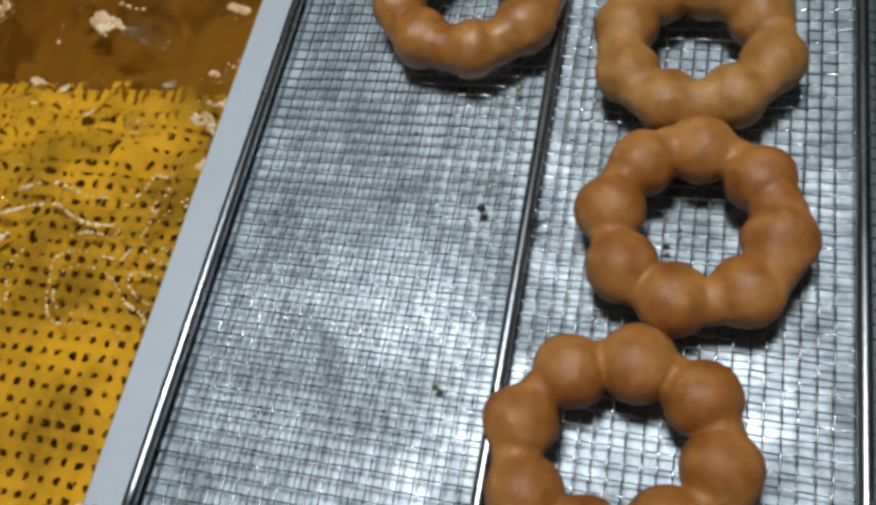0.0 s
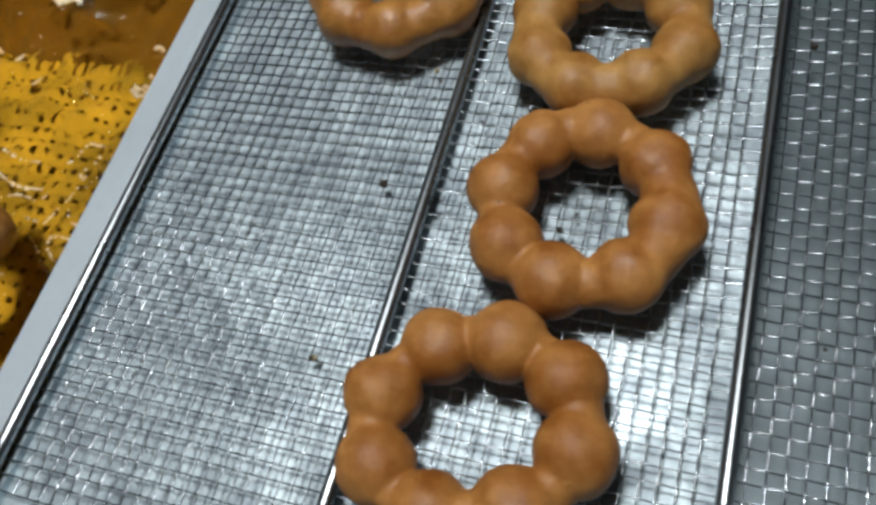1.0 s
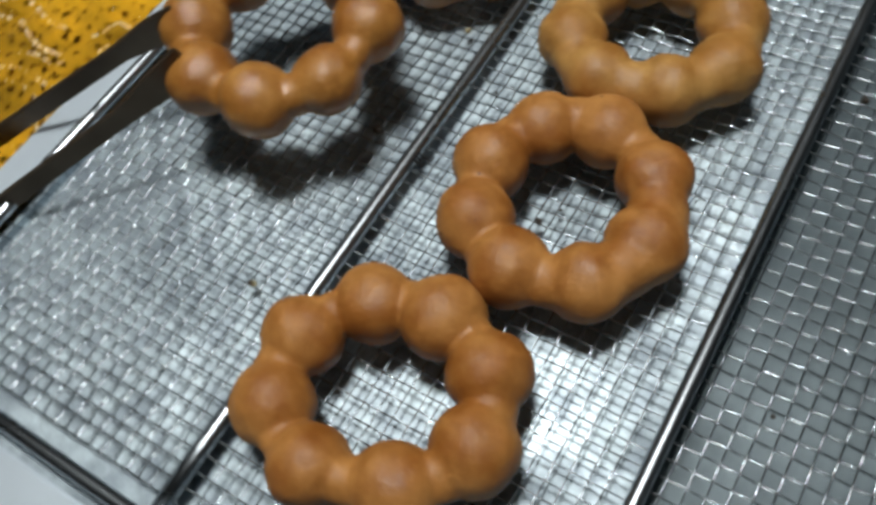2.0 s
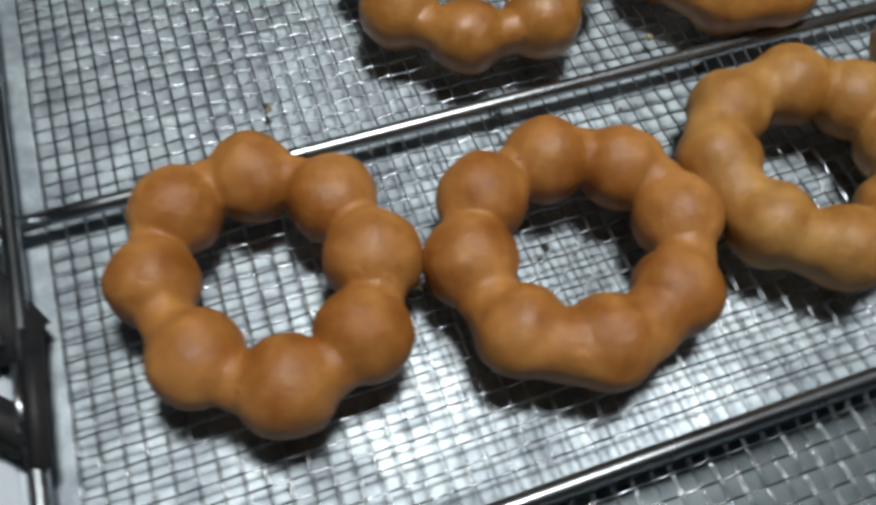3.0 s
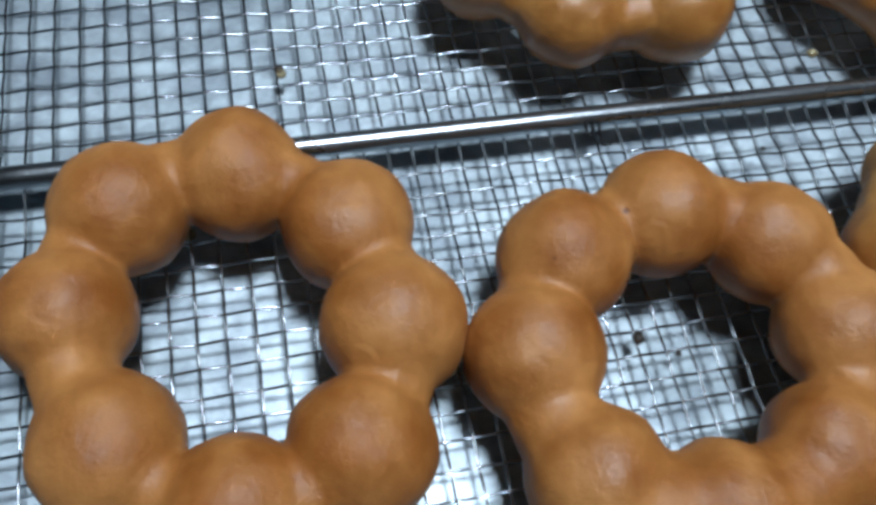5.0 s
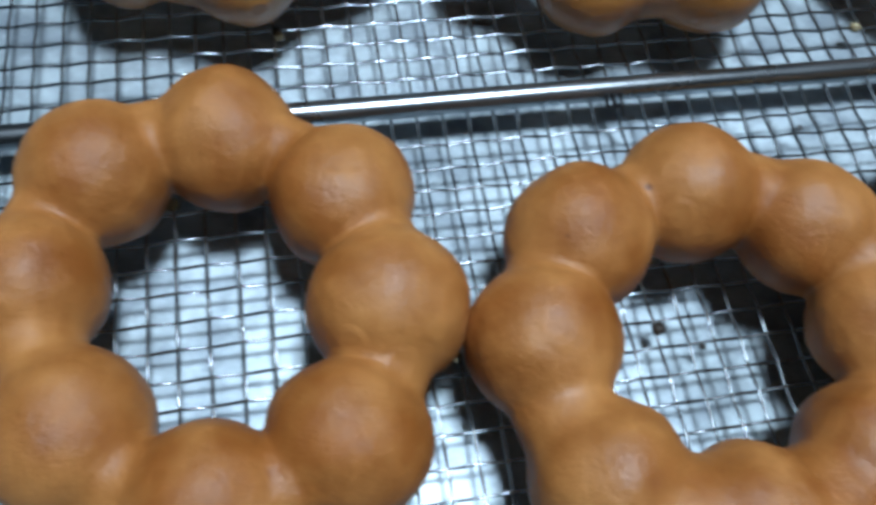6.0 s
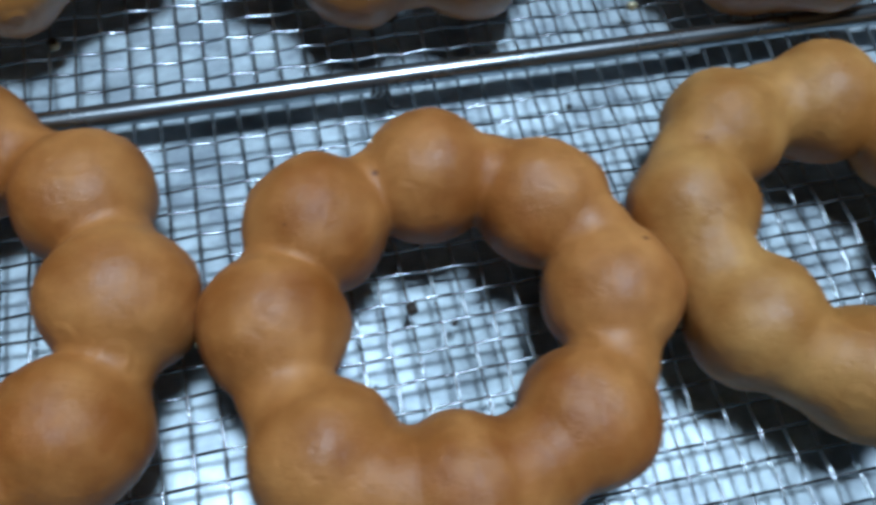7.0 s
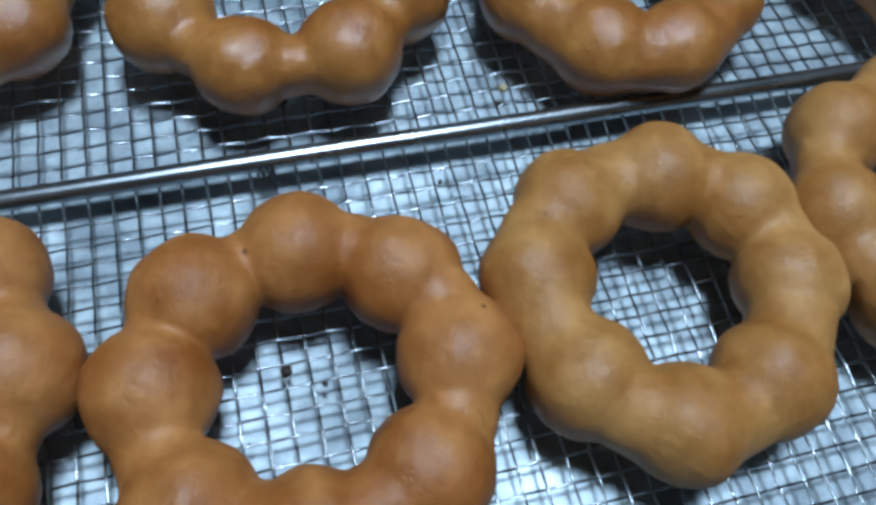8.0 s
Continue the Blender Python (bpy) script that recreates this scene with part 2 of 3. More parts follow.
def glint_domes(x0, x1, y0, y1):
    """Small pale domes standing in for light glinting off the boiling oil, in winding streaks and loose patches."""
    rnd = random.Random(21)
    dome = []
    for lift, spread, turns in ((0.0, 1.0, 8), (0.55, 0.84, 8), (0.9, 0.42, 8)):
        dome += [(spread * math.cos(k * math.pi / 4), spread * math.sin(k * math.pi / 4), lift) for k in range(turns)]
    dome.append((0, 0, 1.0))
    quads = [(r * 8 + k, r * 8 + (k + 1) % 8, r * 8 + 8 + (k + 1) % 8, r * 8 + 8 + k) for r in (0, 1) for k in range(8)] + [(16 + k, 16 + (k + 1) % 8, 24) for k in range(8)]
    verts, faces, made = [], [], 0
    for _ in range(260000):
        x, y = rnd.uniform(x0, x1), rnd.uniform(y0, y1)
        line = noise.noise(Vector((x * 20 + 3 * noise.noise(Vector((x * 30, y * 30, 0))), y * 34, 2.2)))
        where = noise.noise(Vector((x * 16, y * 16, 12.5)))
        patch = noise.noise(Vector((x * 34, y * 60, 31.0)))
        near = 0.35 + 0.65 * boiling(x, y)
        if not ((abs(line) < 0.040 * near and where > 0.16 - 0.14 * near) or patch > 0.62 - 0.12 * near) or made >= 11000:
            continue
        made += 1
        size = rnd.uniform(0.0005, 0.0012) * (0.8 + 0.6 * boiling(x, y))
        base, z = len(verts), oil_level(x, y) - 0.0002
        verts += [(x + size * a, y + size * b, z + size * 0.8 * c) for a, b, c in dome]
        faces += [tuple(base + i for i in f) for f in quads]
    return mesh_of("oil_glints", verts, faces, GLINT)


def fryer():
    root = tagged(new("fryer"), "deep fryer vat of hot golden oil over a perforated plate", "fryer")
    x0, x1, y0, y1 = -0.62, RIM_X[0] - 0.003, -0.32, 0.62
    for lo, hi in (((x0 - 0.004, y0, -0.085), (x0, y1, 0.004)), ((x1, y0, -0.085), (x1 + 0.003, y1, -0.004)),
                   ((x0, y0 - 0.004, -0.085), (x1, y0, 0.004)), ((x0, y1, -0.085), (x1, y1 + 0.004, 0.004))):
        bm = bmesh.new()
        box(bm, lo, hi)
        part("vat_wall", from_bm("vat_wall", bm, VAT), root, "brushed steel vat wall")
    bm = bmesh.new()
    box(bm, (x0, y0, -0.085), (x1, y1, -0.075))
    part("vat_floor", from_bm("vat_floor", bm, VAT_FLOOR), root, "browned vat floor deep under the oil")
    # perforated plate: bars both ways leave square holes
    pitch, wide = 0.0074, 0.0046
    bm = bmesh.new()
    n = int((x1 - x0) / pitch)
    y_plate = 0.130
    for i in range(n):
        box(bm, (x0 + i * pitch, y0, OIL_Z - 0.0125), (x0 + i * pitch + wide, y_plate, OIL_Z - 0.0118))
    for i in range(int((y_plate - y0) / pitch)):
        box(bm, (x0, y0 + i * pitch, OIL_Z - 0.0122), (x1, y0 + i * pitch + wide, OIL_Z - 0.0115))
    part("perforated_plate", from_bm("perforated_plate", bm, VAT), root, "steel plate full of small square holes, under oil")
    # rippled oil
    nx, ny = 260, 500
    verts, faces = [], []
    for j in range(ny + 1):
        for i in range(nx + 1):
            x, y = x0 + (x1 - x0) * i / nx, y0 + (y1 - y0) * j / ny
            verts.append((x, y, oil_level(x, y)))
    for j in range(ny):
        for i in range(nx):
            a = j * (nx + 1) + i
            faces.append((a, a + 1, a + nx + 2, a + nx + 1))
    oil = part("oil", mesh_of("oil", verts, faces, OIL), root, "rippling golden frying oil")
    oil.visible_shadow = False
    tagged(part("oil_glints", glint_domes(-0.46, x1 - 0.004, -0.05, 0.45), root, "streaks of small pale domes imitating glints on the oil"), kind="stuff")


fryer()


def trough():
    """Stainless drip pan with flat flanges, under the wire racks."""
    root = tagged(new("drip_pan"), "shallow stainless steel drip pan under the wire racks", "pan")
    x0, xm, x1, y1 = -0.1220, 0.1040, 0.36, 0.62
    bm = bmesh.new()
    box(bm, (x0, END_Y - 0.004, PAN_Z - 0.002), (xm, y1, PAN_Z))
    part("pan_floor", from_bm("pan_floor", bm, PAN), root)
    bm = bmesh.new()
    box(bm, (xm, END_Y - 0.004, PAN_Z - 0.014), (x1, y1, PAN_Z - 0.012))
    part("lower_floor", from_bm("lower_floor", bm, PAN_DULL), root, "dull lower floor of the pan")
    for lo, hi in (((x0 - 0.002, END_Y - 0.004, PAN_Z - 0.002), (x0, y1, -0.002)), ((xm - 0.002, END_Y - 0.004, PAN_Z - 0.014), (xm, y1, PAN_Z - 0.002)),
                   ((x0, END_Y - 0.006, PAN_Z - 0.014), (x1, END_Y - 0.004, -0.003))):
        bm = bmesh.new()
        box(bm, lo, hi)
        part("pan_wall", from_bm("pan_wall", bm, PAN), root)
    bm = bmesh.new()
    box(bm, (RIM_X[0], END_Y - 0.2, -0.004), (RIM_X[1], y1, 0.0005))
    part("side_flange", from_bm("side_flange", bm, FLANGE, 0.001), root, "flat pale steel edge beside the oil")
    bm = bmesh.new()
    box(bm, (RIM_X[1], END_Y - 0.3, -0.006), (x1, END_Y - 0.006, -0.003))
    part("end_flange", from_bm("end_flange", bm, FLANGE, 0.001), root, "flat pale steel end shelf")


trough()


def counter():
    bm = bmesh.new()
    box(bm, (-0.7, -0.5, -0.9), (0.5, 0.7, -0.09))
    tagged(new("counter", from_bm("counter", bm, FLANGE, 0.004)), "stainless steel kitchen counter under fryer and pan", "counter", kind="structure")


counter()

# ---- wire racks ----
PITCH = 0.005
WIRE_R = 0.00030
FAR_Y = 0.47


def wire_mesh_panel(parent, x_lo, x_hi, first, count, seed):
    """Woven wire with square openings between two rods."""
    rnd = random.Random(seed)
    y0 = END_Y + 0.003
    base = (math.floor((y0 - 0.0035) / PITCH) + 1) * PITCH + 0.0035
    xs = [first + j * PITCH + rnd.uniform(-0.0002, 0.0002) for j in range(count)]
    rows_y = int((FAR_Y - base) / PITCH)
    lines = []

    def sag(x, y):
        return 0.0005 * noise.noise(Vector((x * 30, y * 18, seed)))

    for j, x in enumerate(xs):
        pts = []
        for k in range(rows_y * 2):
            y = base + k * PITCH / 2
            wave = 0.00032 * math.cos(math.pi * k / 2 + math.pi * j) if k % 2 == 0 else 0.0
            pts.append((x + 0.0005 * noise.noise(Vector((j * 3.1, y * 20, seed))), y, wave + sag(x, y)))
        lines.append(pts)
    for k in range(rows_y):
        y = base + k * PITCH + rnd.uniform(-0.0002, 0.0002)
        pts = [(x_lo, y, 0.0010)]
        for j, x in enumerate(xs):
            bend = 0.0005 * noise.noise(Vector((k * 2.3, x * 22, seed + 5)))
            pts.append((x, y + bend, -0.00032 * (1 if (j + k) % 2 == 0 else -1) + sag(x, y)))
            if j < count - 1:
                pts.append((x + PITCH / 2, y + bend, sag(x, y)))
        pts.append((x_hi, y, 0.0010))
        lines.append(pts)
    v, f = tubes(lines, WIRE_R, 5, cap=False)
    tagged(part("wire_mesh", mesh_of("wire_mesh", v, f, WIRE), parent, "woven square steel wire mesh"), kind="stuff")


def rod(parent, name, a, b, r, wobble, n=24):
    a, b = Vector(a), Vector(b)
    pts = [a.lerp(b, k / n) + Vector((0.0, 0.0, wobble * math.sin(k * 1.3))) for k in range(n + 1)]
    v, f = tubes([pts], r, 14)
    return part(name, mesh_of(name, v, f, ROD), parent)


def wire_rack():
    """A wide draining rack: three mesh panels between long round rods."""
    root = tagged(new("wire_rack"), "wide steel draining rack of woven wire mesh with long round rods", "cooling rack")
    y0 = END_Y + 0.001
    for x in ROD_X:
        rod(root, "long_rod", (x, y0, 0.0027), (x, FAR_Y, 0.0027), 0.0024, 0.0001)
    rod(root, "end_rod", (ROD_X[0] - 0.002, END_Y, 0.0046), (ROD_X[3] + 0.002, END_Y, 0.0046), 0.0024, 0.0001)
    wire_mesh_panel(root, ROD_X[0], ROD_X[1], -0.1140, 21, 1)
    wire_mesh_panel(root, ROD_X[1], ROD_X[2], 0.0012, 20, 2)
    wire_mesh_panel(root, ROD_X[2], ROD_X[3], 0.1090, 22, 3)
    # a bit of thin tie wire twisted round the second rod
    pts = [(ROD_X[1] + 0.0034 + 0.0013 * math.cos(a * 0.9), 0.0500 + 0.0006 * a / 3, 0.0036 + 0.0013 * math.sin(a * 0.9)) for a in range(0, 18)]
    v, f = tubes([pts + [(0.0000, 0.0540, 0.0012), (0.0010, 0.0552, 0.0030)]], 0.00032, 6)
    part("tie_wire", mesh_of("tie_wire", v, f, BLACK), root, "dark twisted tie wire")
    return root


ROD_X = (-0.1252, -0.0063, 0.1040, 0.2225)
wire_rack()


# ---- black handle at the rack's end ----
def flat_bar(a, b, wide, thick, n=10):
    """A flat rounded bar from a to b."""
    a, b = Vector(a), Vector(b)
    along = (b - a).normalized()
    side = along.cross(Vector((0, 0, 1))).normalized()
    up = side.cross(along)
    bm = bmesh.new()
    box(bm, (-wide / 2, 0, -thick / 2), (wide / 2, (b - a).length, thick / 2))
    m = Matrix((side, along, up)).transposed().to_4x4()
    m.translation = a
    bmesh.ops.transform(bm, matrix=m, verts=bm.verts)
    bmesh.ops.bevel(bm, geom=bm.edges[:], offset=thick * 0.35, segments=3, affect="EDGES")
    return bm


def end_handle():
    root = tagged(new("handle_bracket"), "black coated handle bracket clipped to the rack's end rod", "handle")
    root.location = (0.002, 0.0015, 0.0)
    part("upper_arm", from_bm("upper_arm", flat_bar((0.029, -0.0855, 0.0040), (-0.030, -0.1180, 0.0000), 0.0165, 0.006), BLACK, smooth=True), root)
    part("lower_arm", from_bm("lower_arm", flat_bar((0.054, -0.0845, 0.0042), (0.010, -0.1300, 0.0000), 0.0105, 0.006), BLACK, smooth=True), root)
    clip = part("clip", from_bm("clip", flat_bar((0.024, -0.0835, 0.0058), (0.062, -0.0850, 0.0058), 0.0060, 0.0036), BLACK, smooth=True), root)
    v, f = tubes([[(-0.008, -0.0895, 0.0042), (0.0, -0.0905, 0.0062), (0.012, -0.0910, 0.0086), (0.024, -0.0915, 0.0086), (0.0285, -0.0905, 0.0072)]], 0.0015, 10)
    part("wire_loop", mesh_of("wire_loop", v, f, ROD), root, "bright steel wire loop")
    v, f = tubes([[(0.034, -0.0866, 0.0080), (0.044, -0.0868, 0.0086), (0.052, -0.0866, 0.0080)]], 0.0011, 8)
    part("pin", mesh_of("pin", v, f, ROD), clip, "bright steel pin")


end_handle()


# ---- white corner cap on the flange ----
def corner_cap():
    root = tagged(new("corner_cap"), "small white plastic cap with a black clip on the pan's corner", "cap")
    root.location = (-0.1392, -0.0740, 0.0005)
    bm = bmesh.new()
    bmesh.ops.create_cone(bm, cap_ends=True, segments=28, radius1=0.0055, radius2=0.0048, depth=0.0070)
    bmesh.ops.translate(bm, verts=bm.verts, vec=(0, 0, 0.0035))
    bmesh.ops.bevel(bm, geom=bm.edges[:], offset=0.0012, segments=3, affect="EDGES")
    part("knob", from_bm("knob", bm, CAP, smooth=True), root, "rounded white plastic knob")
    part("clip", from_bm("clip", flat_bar((0.004, 0.0005, 0.0030), (0.0115, 0.0030, 0.0030), 0.0050, 0.0036), BLACK, smooth=True), root, "black clip")


corner_cap()


# ---- crumbs ----
def crumb(x, y, size, seed, z=0.0):
    bm = bmesh.new()
    bmesh.ops.create_icosphere(bm, subdivisions=2, radius=size)
    for v in bm.verts:
        v.co *= 1 + 0.45 * noise.noise(v.co * (1.2 / size) + Vector((seed, 0, 0)))
        v.co.z *= 0.7
    ob = new("crumb", from_bm("crumb", bm, CRUMB, smooth=True))
    ob.location = (x, y, z + size * 0.55)
    tagged(ob, "tiny burnt dough crumb caught on the wire mesh", "crumb", "crumbs on the wire mesh")


for k, (x, y, size) in enumerate(((-0.0240, 0.0580, 0.0016), (0.0430, 0.0490, 0.0012), (-0.0280, -0.0110, 0.0010), (0.1150, 0.1350, 0.0014), (0.0470, 0.0560, 0.0006), (0.0560, 0.0400, 0.0005), (-0.0560, 0.0890, 0.0007), (0.0050, 0.0900, 0.0006), (0.1260, 0.0220, 0.0007), (-0.0900, -0.0300, 0.0006))):
    crumb(x, y, size, 3.1 * k)


# ---- oil drops on the wires ----
def oil_drop(x, y, size):
    bm = bmesh.new()
    bmesh.ops.create_uvsphere(bm, u_segments=12, v_segments=8, radius=size)
    for v in bm.verts:
        v.co.z *= 0.75
    ob = new("oil_drop", from_bm("oil_drop", bm, DRIP, smooth=True))
    ob.location = (x, y, 0.0002)
    tagged(ob, "small clear drop of oil clinging to the wire mesh", "oil drop", "oil drops on the wire mesh")


drops = random.Random(5)
for x, y in ((-0.0271, -0.0107), (0.0431, 0.0130), (0.0420, 0.0118), (0.0090, -0.0320), (-0.0190, 0.1120)):
    oil_drop(x, y, drops.uniform(0.0008, 0.0014))


# ---- doughnuts ----
def ring_balls(balls, radius, core, sharp, material, seed, swell=None):
    """A ring of fused dough balls, from the blend of its balls and a thin core ring."""
    rnd = random.Random(seed)
    c = np.array([(x, y, radius * 1.05) for x, y in balls])
    n = len(c)
    rad = np.array([radius * rnd.uniform(0.95, 1.05) * (swell[i] if swell else 1.0) for i in range(n)])
    per, around = 22, 40
    centre = []
    for i in range(n):
        p0, p1, p2, p3 = c[i - 1], c[i], c[(i + 1) % n], c[(i + 2) % n]
        for k in range(per):
            t = k / per
            centre.append(0.5 * (2 * p1 + (p2 - p0) * t + (2 * p0 - 5 * p1 + 4 * p2 - p3) * t * t + (3 * p1 - p0 - 3 * p2 + p3) * t ** 3))
    centre = np.array(centre)
    m = len(centre)
    tan = np.roll(centre, -1, 0) - np.roll(centre, 1, 0)
    tan /= np.linalg.norm(tan, axis=1)[:, None]
    out = np.cross(tan, (0, 0, 1.0))
    ang = np.linspace(0, 2 * math.pi, around, endpoint=False)
    way = np.cos(ang)[None, :, None] * out[:, None, :] + np.sin(ang)[None, :, None] * np.array([0, 0, 1.0])

    if isinstance(core, float):
        core = [core] * n
    fade = np.repeat(np.arange(n), per) + np.tile(np.arange(per) / per, n)
    ring_r = np.interp(fade, np.arange(n + 1), list(core) + [core[0]])[:, None]

    def field(p, r_core):
        d = np.linalg.norm((p[:, :, None, :] - c) * np.array([1, 1, 1.04]), axis=3) - rad
        ring = np.linalg.norm(p - centre[:, None, :], axis=2) - r_core
        s = np.exp(-sharp * d).sum(2) + np.exp(-sharp * ring)
        return -np.log(s) / sharp

    lo, hi = np.full((m, around), 0.001), np.full((m, around), radius * 2.2)
    for _ in range(22):
        mid = (lo + hi) / 2
        inside = field(centre[:, None, :] + way * mid[:, :, None], ring_r) < 0
        lo, hi = np.where(inside, mid, lo), np.where(inside, hi, mid)
    p = centre[:, None, :] + way * lo[:, :, None]
    verts = []
    for i in range(m):
        for k in range(around):
            v = Vector(p[i, k])
            q = v * 75 + Vector((seed * 3.7, 0, 0))
            v += Vector((way[i, k])) * (0.0012 * noise.noise(q * 0.55) + 0.00065 * noise.noise(q * 1.6) + 0.00016 * noise.noise(q * 4.1))
            z = v.z
            if z < 0.0030:
                z = 0.0007 + 0.0023 * math.exp((z - 0.0030) / 0.0030)
            verts.append((v.x, v.y, z))
    grid = np.array(verts).reshape(m, around, 3)
    du = np.roll(grid, -1, 0) - np.roll(grid, 1, 0)
    dv = np.roll(grid, -1, 1) - np.roll(grid, 1, 1)
    nor = np.cross(du, dv)
    nor /= np.maximum(np.linalg.norm(nor, axis=2), 1e-12)[:, :, None]
    if (nor * way).sum() < 0:
        nor = -nor
    parts = []
    for i in range(n):
        rows = [(i * per - per // 2 + k) % m for k in range(per + 1)]
        v = [tuple(grid[r, k]) for r in rows for k in range(around)]
        vn = [tuple(nor[r, k]) for r in rows for k in range(around)]
        f = []
        for r in range(per):
            for k in range(around):
                a, b2 = r * around + k, r * around + (k + 1) % around
                f.append((a, a + around, b2 + around, b2))
        me = mesh_of("ball", v, f, material)
        me.normals_split_custom_set_from_vertices(vn)
        parts.append(me)
    return parts


def doughnut(at, balls, label, material=DOUGH, radius=0.0117, core=0.0068, sharp=1150, seed=1, swell=None):
    """A doughnut at (x, y); its balls are given from that middle, in metres."""
    root = new("doughnut")
    for me in ring_balls(balls, radius, core, sharp, material, seed, swell):
        part("ball", me, root)
    root.location = (at[0], at[1], 0.0)
    return tagged(root, label, "doughnut", "ring doughnuts on the racks")


def round_of(ring, phase, seed, wobble=0.0012):
    rnd = random.Random(seed)
    return [((ring + rnd.uniform(-wobble, wobble)) * math.cos(radians(phase + 45 * k)), (ring + rnd.uniform(-wobble, wobble)) * math.sin(radians(phase + 45 * k))) for k in range(8)]


def around_middle(pts, squeeze=1.0):
    x, y = sum(p[0] for p in pts) / len(pts), sum(p[1] for p in pts) / len(pts)
    return (x, y), [((p[0] - x) * squeeze, (p[1] - y) * squeeze) for p in pts]


A_BALLS = [(0.0046, -0.0207), (0.0173, -0.0028), (0.0377, 0.0023), (0.0572, -0.0060), (0.0639, -0.0264), (0.0506, -0.0444), (0.0279, -0.0506), (0.0094, -0.0418)]
B_BALLS = [(0.0233, 0.0551), (0.0321, 0.0739), (0.0513, 0.0811), (0.0706, 0.0710), (0.0776, 0.0489), (0.0680, 0.0299), (0.0466, 0.0252), (0.0290, 0.0347)]
C_BALLS = [(0.0207, 0.1330), (0.0310, 0.1490), (0.0495, 0.1518), (0.0686, 0.1384), (0.0728, 0.1190), (0.0602, 0.1037), (0.0385, 0.1003), (0.0230, 0.1122)]
at, balls = around_middle(A_BALLS)
doughnut(at, balls, "golden brown ring doughnut of eight round balls, touching its neighbour", core=0.0073, sharp=3200, radius=0.0121, seed=11)
at, balls = around_middle(B_BALLS)
doughnut(at, balls, "golden brown ring doughnut with balls partly fused on one side", core=(0.0076, 0.0086, 0.0082, 0.0076, 0.0094, 0.0088, 0.0068, 0.0070), sharp=2900, radius=0.0120, swell=(1.0, 0.97, 1.0, 1.0, 1.03, 1.0, 1.03, 1.0), seed=12)
at, balls = around_middle(C_BALLS)
doughnut(at, balls, "paler golden ring doughnut with shallow bumps", DOUGH_PALE, core=0.0086, sharp=2600, radius=0.0120, swell=(1.0, 0.95, 0.94, 0.96, 1.0, 1.0, 1.0, 1.0), seed=13)
doughnut((0.0388, 0.199), round_of(0.0295, 40, 3), "pale golden ring doughnut at the end of the row", DOUGH_PALE, core=0.0076, sharp=2000, seed=14)
doughnut((-0.0430, 0.1475), [(x, 0.86 * y) for x, y in round_of(0.0295, -33, 4)], "golden ring doughnut glossy with oil, slightly squashed", DOUGH_WET, radius=0.0114, core=0.0088, sharp=2000, seed=15)
doughnut((-0.046, 0.243), round_of(0.0300, 10, 5), "golden ring doughnut farther along the rack", DOUGH, core=0.0090, seed=16)
laid = doughnut((-0.0540, 0.0632), round_of(0.0300, 22, 6), "freshly fried ring doughnut wet with oil, laid on the rack", DOUGH_WET, core=0.0070, sharp=3000, radius=0.0122, seed=17)
second = doughnut((-0.064, -0.020), round_of(0.0300, 8, 7), "freshly fried ring doughnut laid last on the rack", DOUGH_WET, core=0.0074, sharp=2000, seed=18)


def tongs():
    """Kitchen tongs: two sprung steel arms from a hinge, the tips at the origin."""
    root = tagged(new("tongs"), "long dark brown steel kitchen tongs that carry the doughnuts", "tongs")
    for sgn in (1, -1):
        bm = bmesh.new()
        stations = [(0.0, 0.0100, 0.0130), (0.012, 0.0125, 0.0125), (0.03, 0.0150, 0.0075), (0.10, 0.0180, 0.0080), (0.19, 0.0110, 0.0085), (0.24, 0.0030, 0.0080)]
        rings = []
        for y, gap, w in stations:
            t = 0.0009
            rings.append([bm.verts.new((sgn * (gap + o), -y, s * w / 2)) for o, s in ((-t, -1), (-t, 1), (t, 1), (t, -1))])
        for r0, r1 in zip(rings, rings[1:]):
            for k in range(4):
                bm.faces.new((r0[k], r0[(k + 1) % 4], r1[(k + 1) % 4], r1[k]))
        bm.faces.new(rings[0])
        bm.faces.new(rings[-1])
        bmesh.ops.recalc_face_normals(bm, faces=bm.faces)
        part("arm", from_bm("arm", bm, DARK_STEEL, 0.0004), root)
    v, f = tubes([[(-0.006, -0.238, 0.0), (0.006, -0.238, 0.0)]], 0.0045, 12)
    part("hinge", mesh_of("hinge", v, f, ROD), root)
    return root


carrier = tongs()


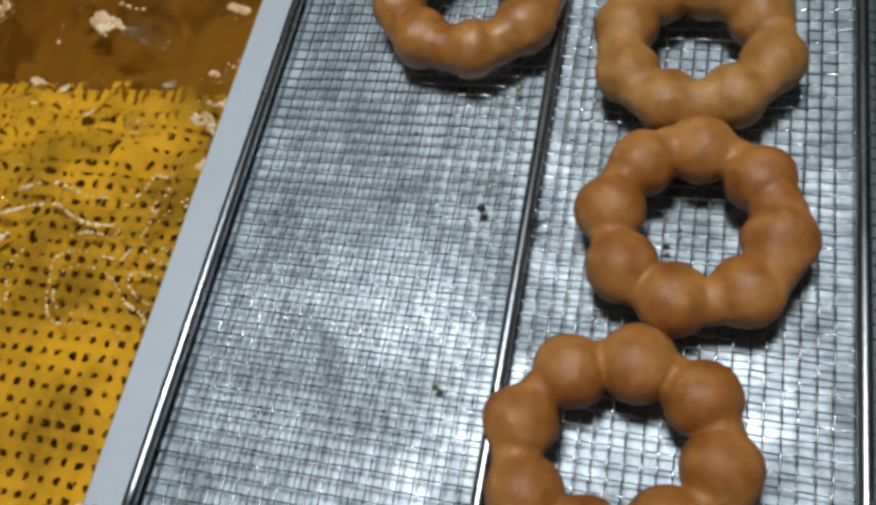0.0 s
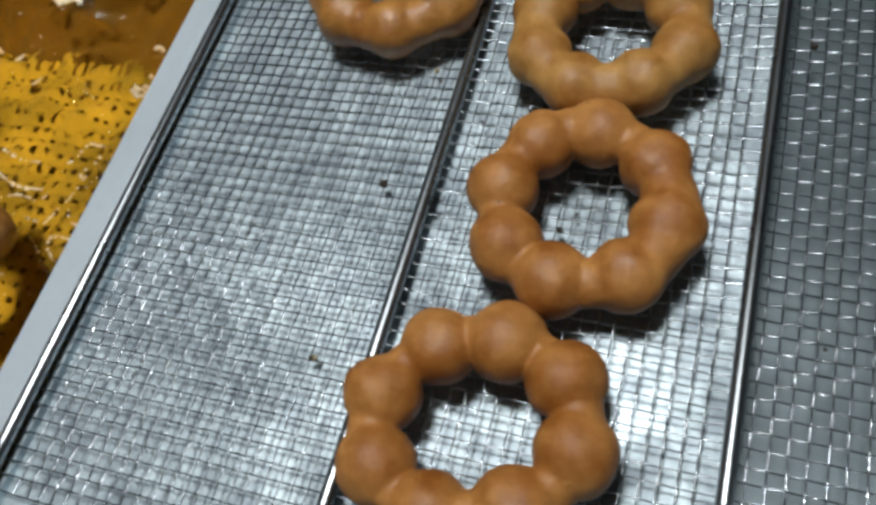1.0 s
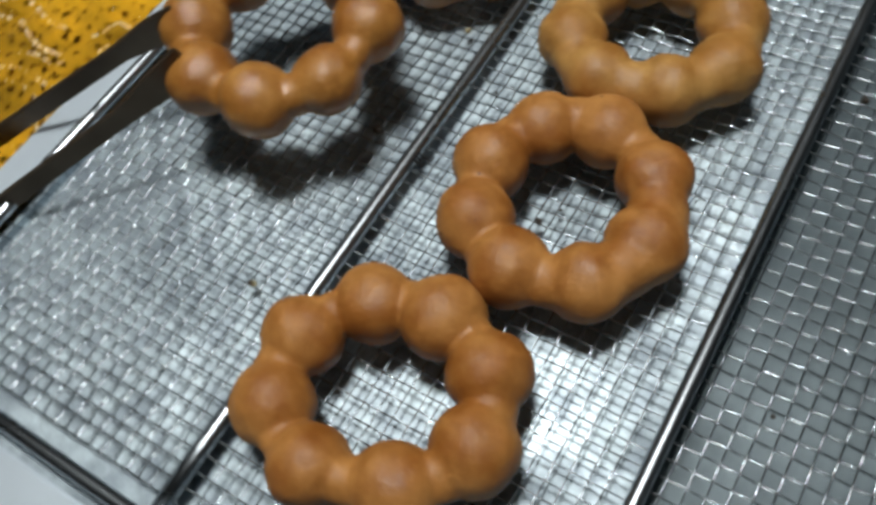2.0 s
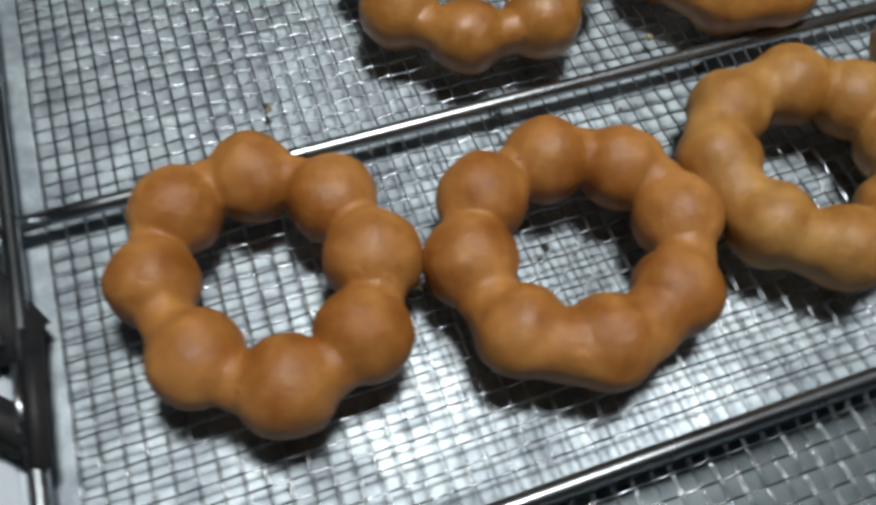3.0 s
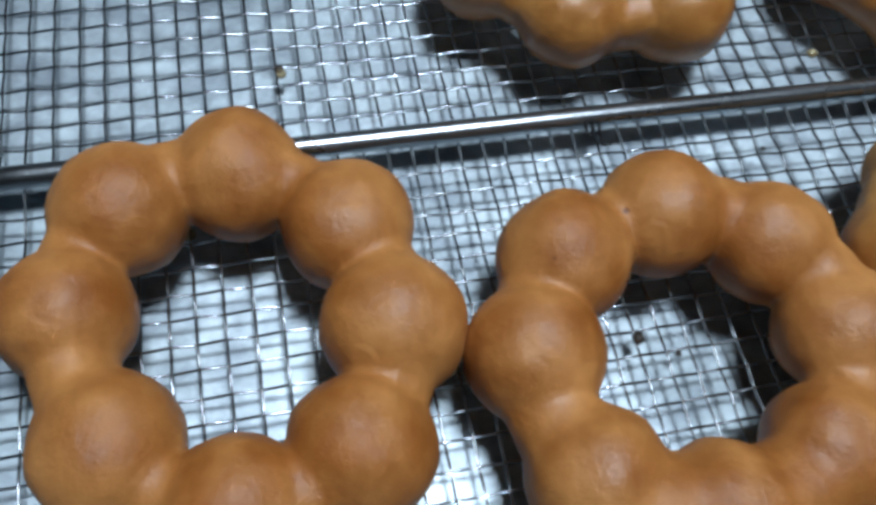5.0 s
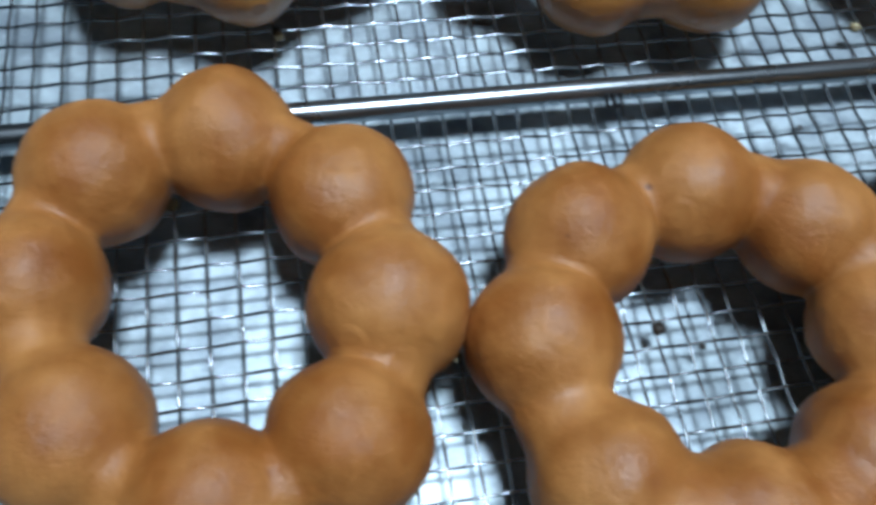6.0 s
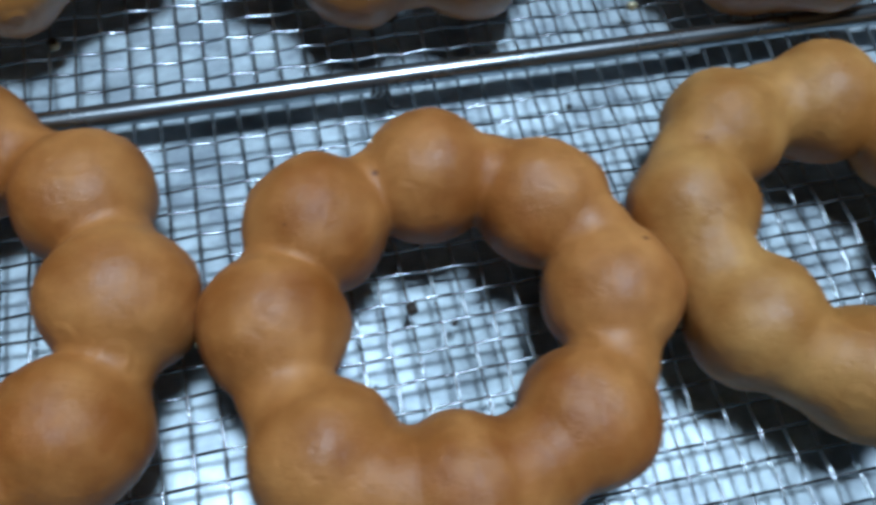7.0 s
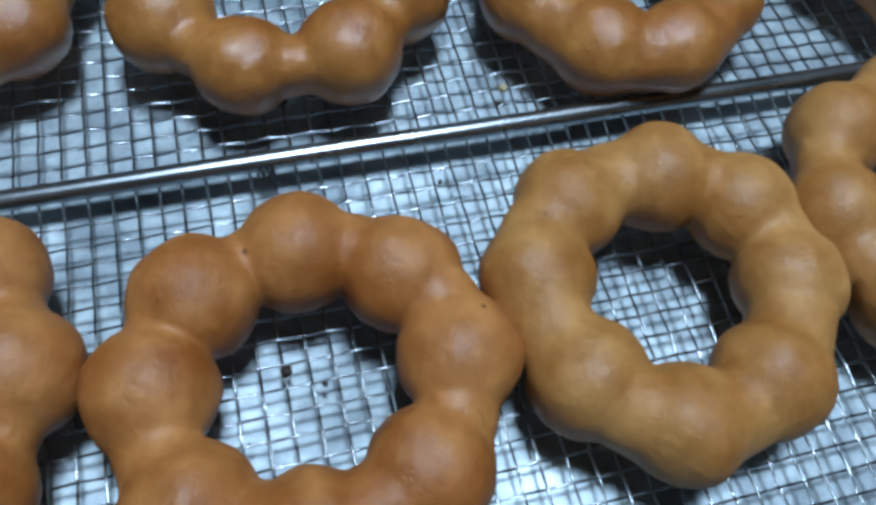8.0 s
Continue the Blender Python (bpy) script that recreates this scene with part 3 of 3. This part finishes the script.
def motions():
    away = pose(-0.42, -0.05, 0.12, 20, 0, -50)
    hold = Vector((-0.021, -0.022, 0.019))
    lifted = [(0.0, (-0.290, -0.030, -0.036), 0), (0.3, (-0.245, -0.015, -0.034), 0), (0.5, (-0.222, -0.005, -0.030), 4), (0.8, (-0.212, 0.0, -0.020), 8), (1.0, (-0.205, 0.0, -0.006), 10),
              (1.2, (-0.165, 0.018, 0.052), 14), (1.4, (-0.116, 0.041, 0.088), 14), (1.5, (-0.109, 0.057, 0.070), 12), (1.6, (-0.112, 0.077, 0.055), 10), (1.7, (-0.087, 0.069, 0.040), 8),
              (2.0, (-0.060, 0.064, 0.018), 4), (2.25, (-0.0540, 0.0632, 0.0), 0)]
    walk(carrier, [(t, pose(p[0] + hold.x, p[1] + hold.y, p[2] + hold.z, 22, 0, -45)) for t, p, tip in lifted] + [
        (2.4, pose(-0.10, 0.025, 0.05, 22, 0, -45)), (2.65, pose(-0.26, -0.04, 0.10, 22, 0, -45)), (2.9, away),
        (4.0, away), (4.6, pose(-0.321, -0.022, 0.006, 22, 0, -45)), (4.9, pose(-0.261, -0.012, 0.066, 22, 0, -45)), (5.2, pose(-0.141, -0.032, 0.064, 22, 0, -45)), (5.4, pose(-0.084, -0.041, 0.032, 22, 0, -45)),
        (5.5, pose(-0.082, -0.043, 0.016, 22, 0, -45)), (5.6, pose(-0.13, -0.075, 0.06, 22, 0, -45)), (5.75, pose(-0.28, -0.11, 0.10, 22, 0, -45)), (6.0, away), (8.0, away)])
    walk(laid, [(t, pose(*p, tip)) for t, p, tip in lifted] + [(8.0, pose(-0.0540, 0.0632, 0.0))])
    x, y = -0.064, -0.020
    walk(second, [(0.0, pose(-0.40, -0.05, -0.036)), (4.0, pose(-0.33, -0.02, -0.036)), (4.6, pose(-0.30, 0.0, -0.02, 6)), (4.9, pose(-0.24, 0.01, 0.045, 12)),
                  (5.2, pose(-0.12, -0.01, 0.045, 8)), (5.4, pose(-0.066, -0.024, 0.015, 3)), (5.5, pose(x, y, 0)), (8.0, pose(x, y, 0))])


motions()
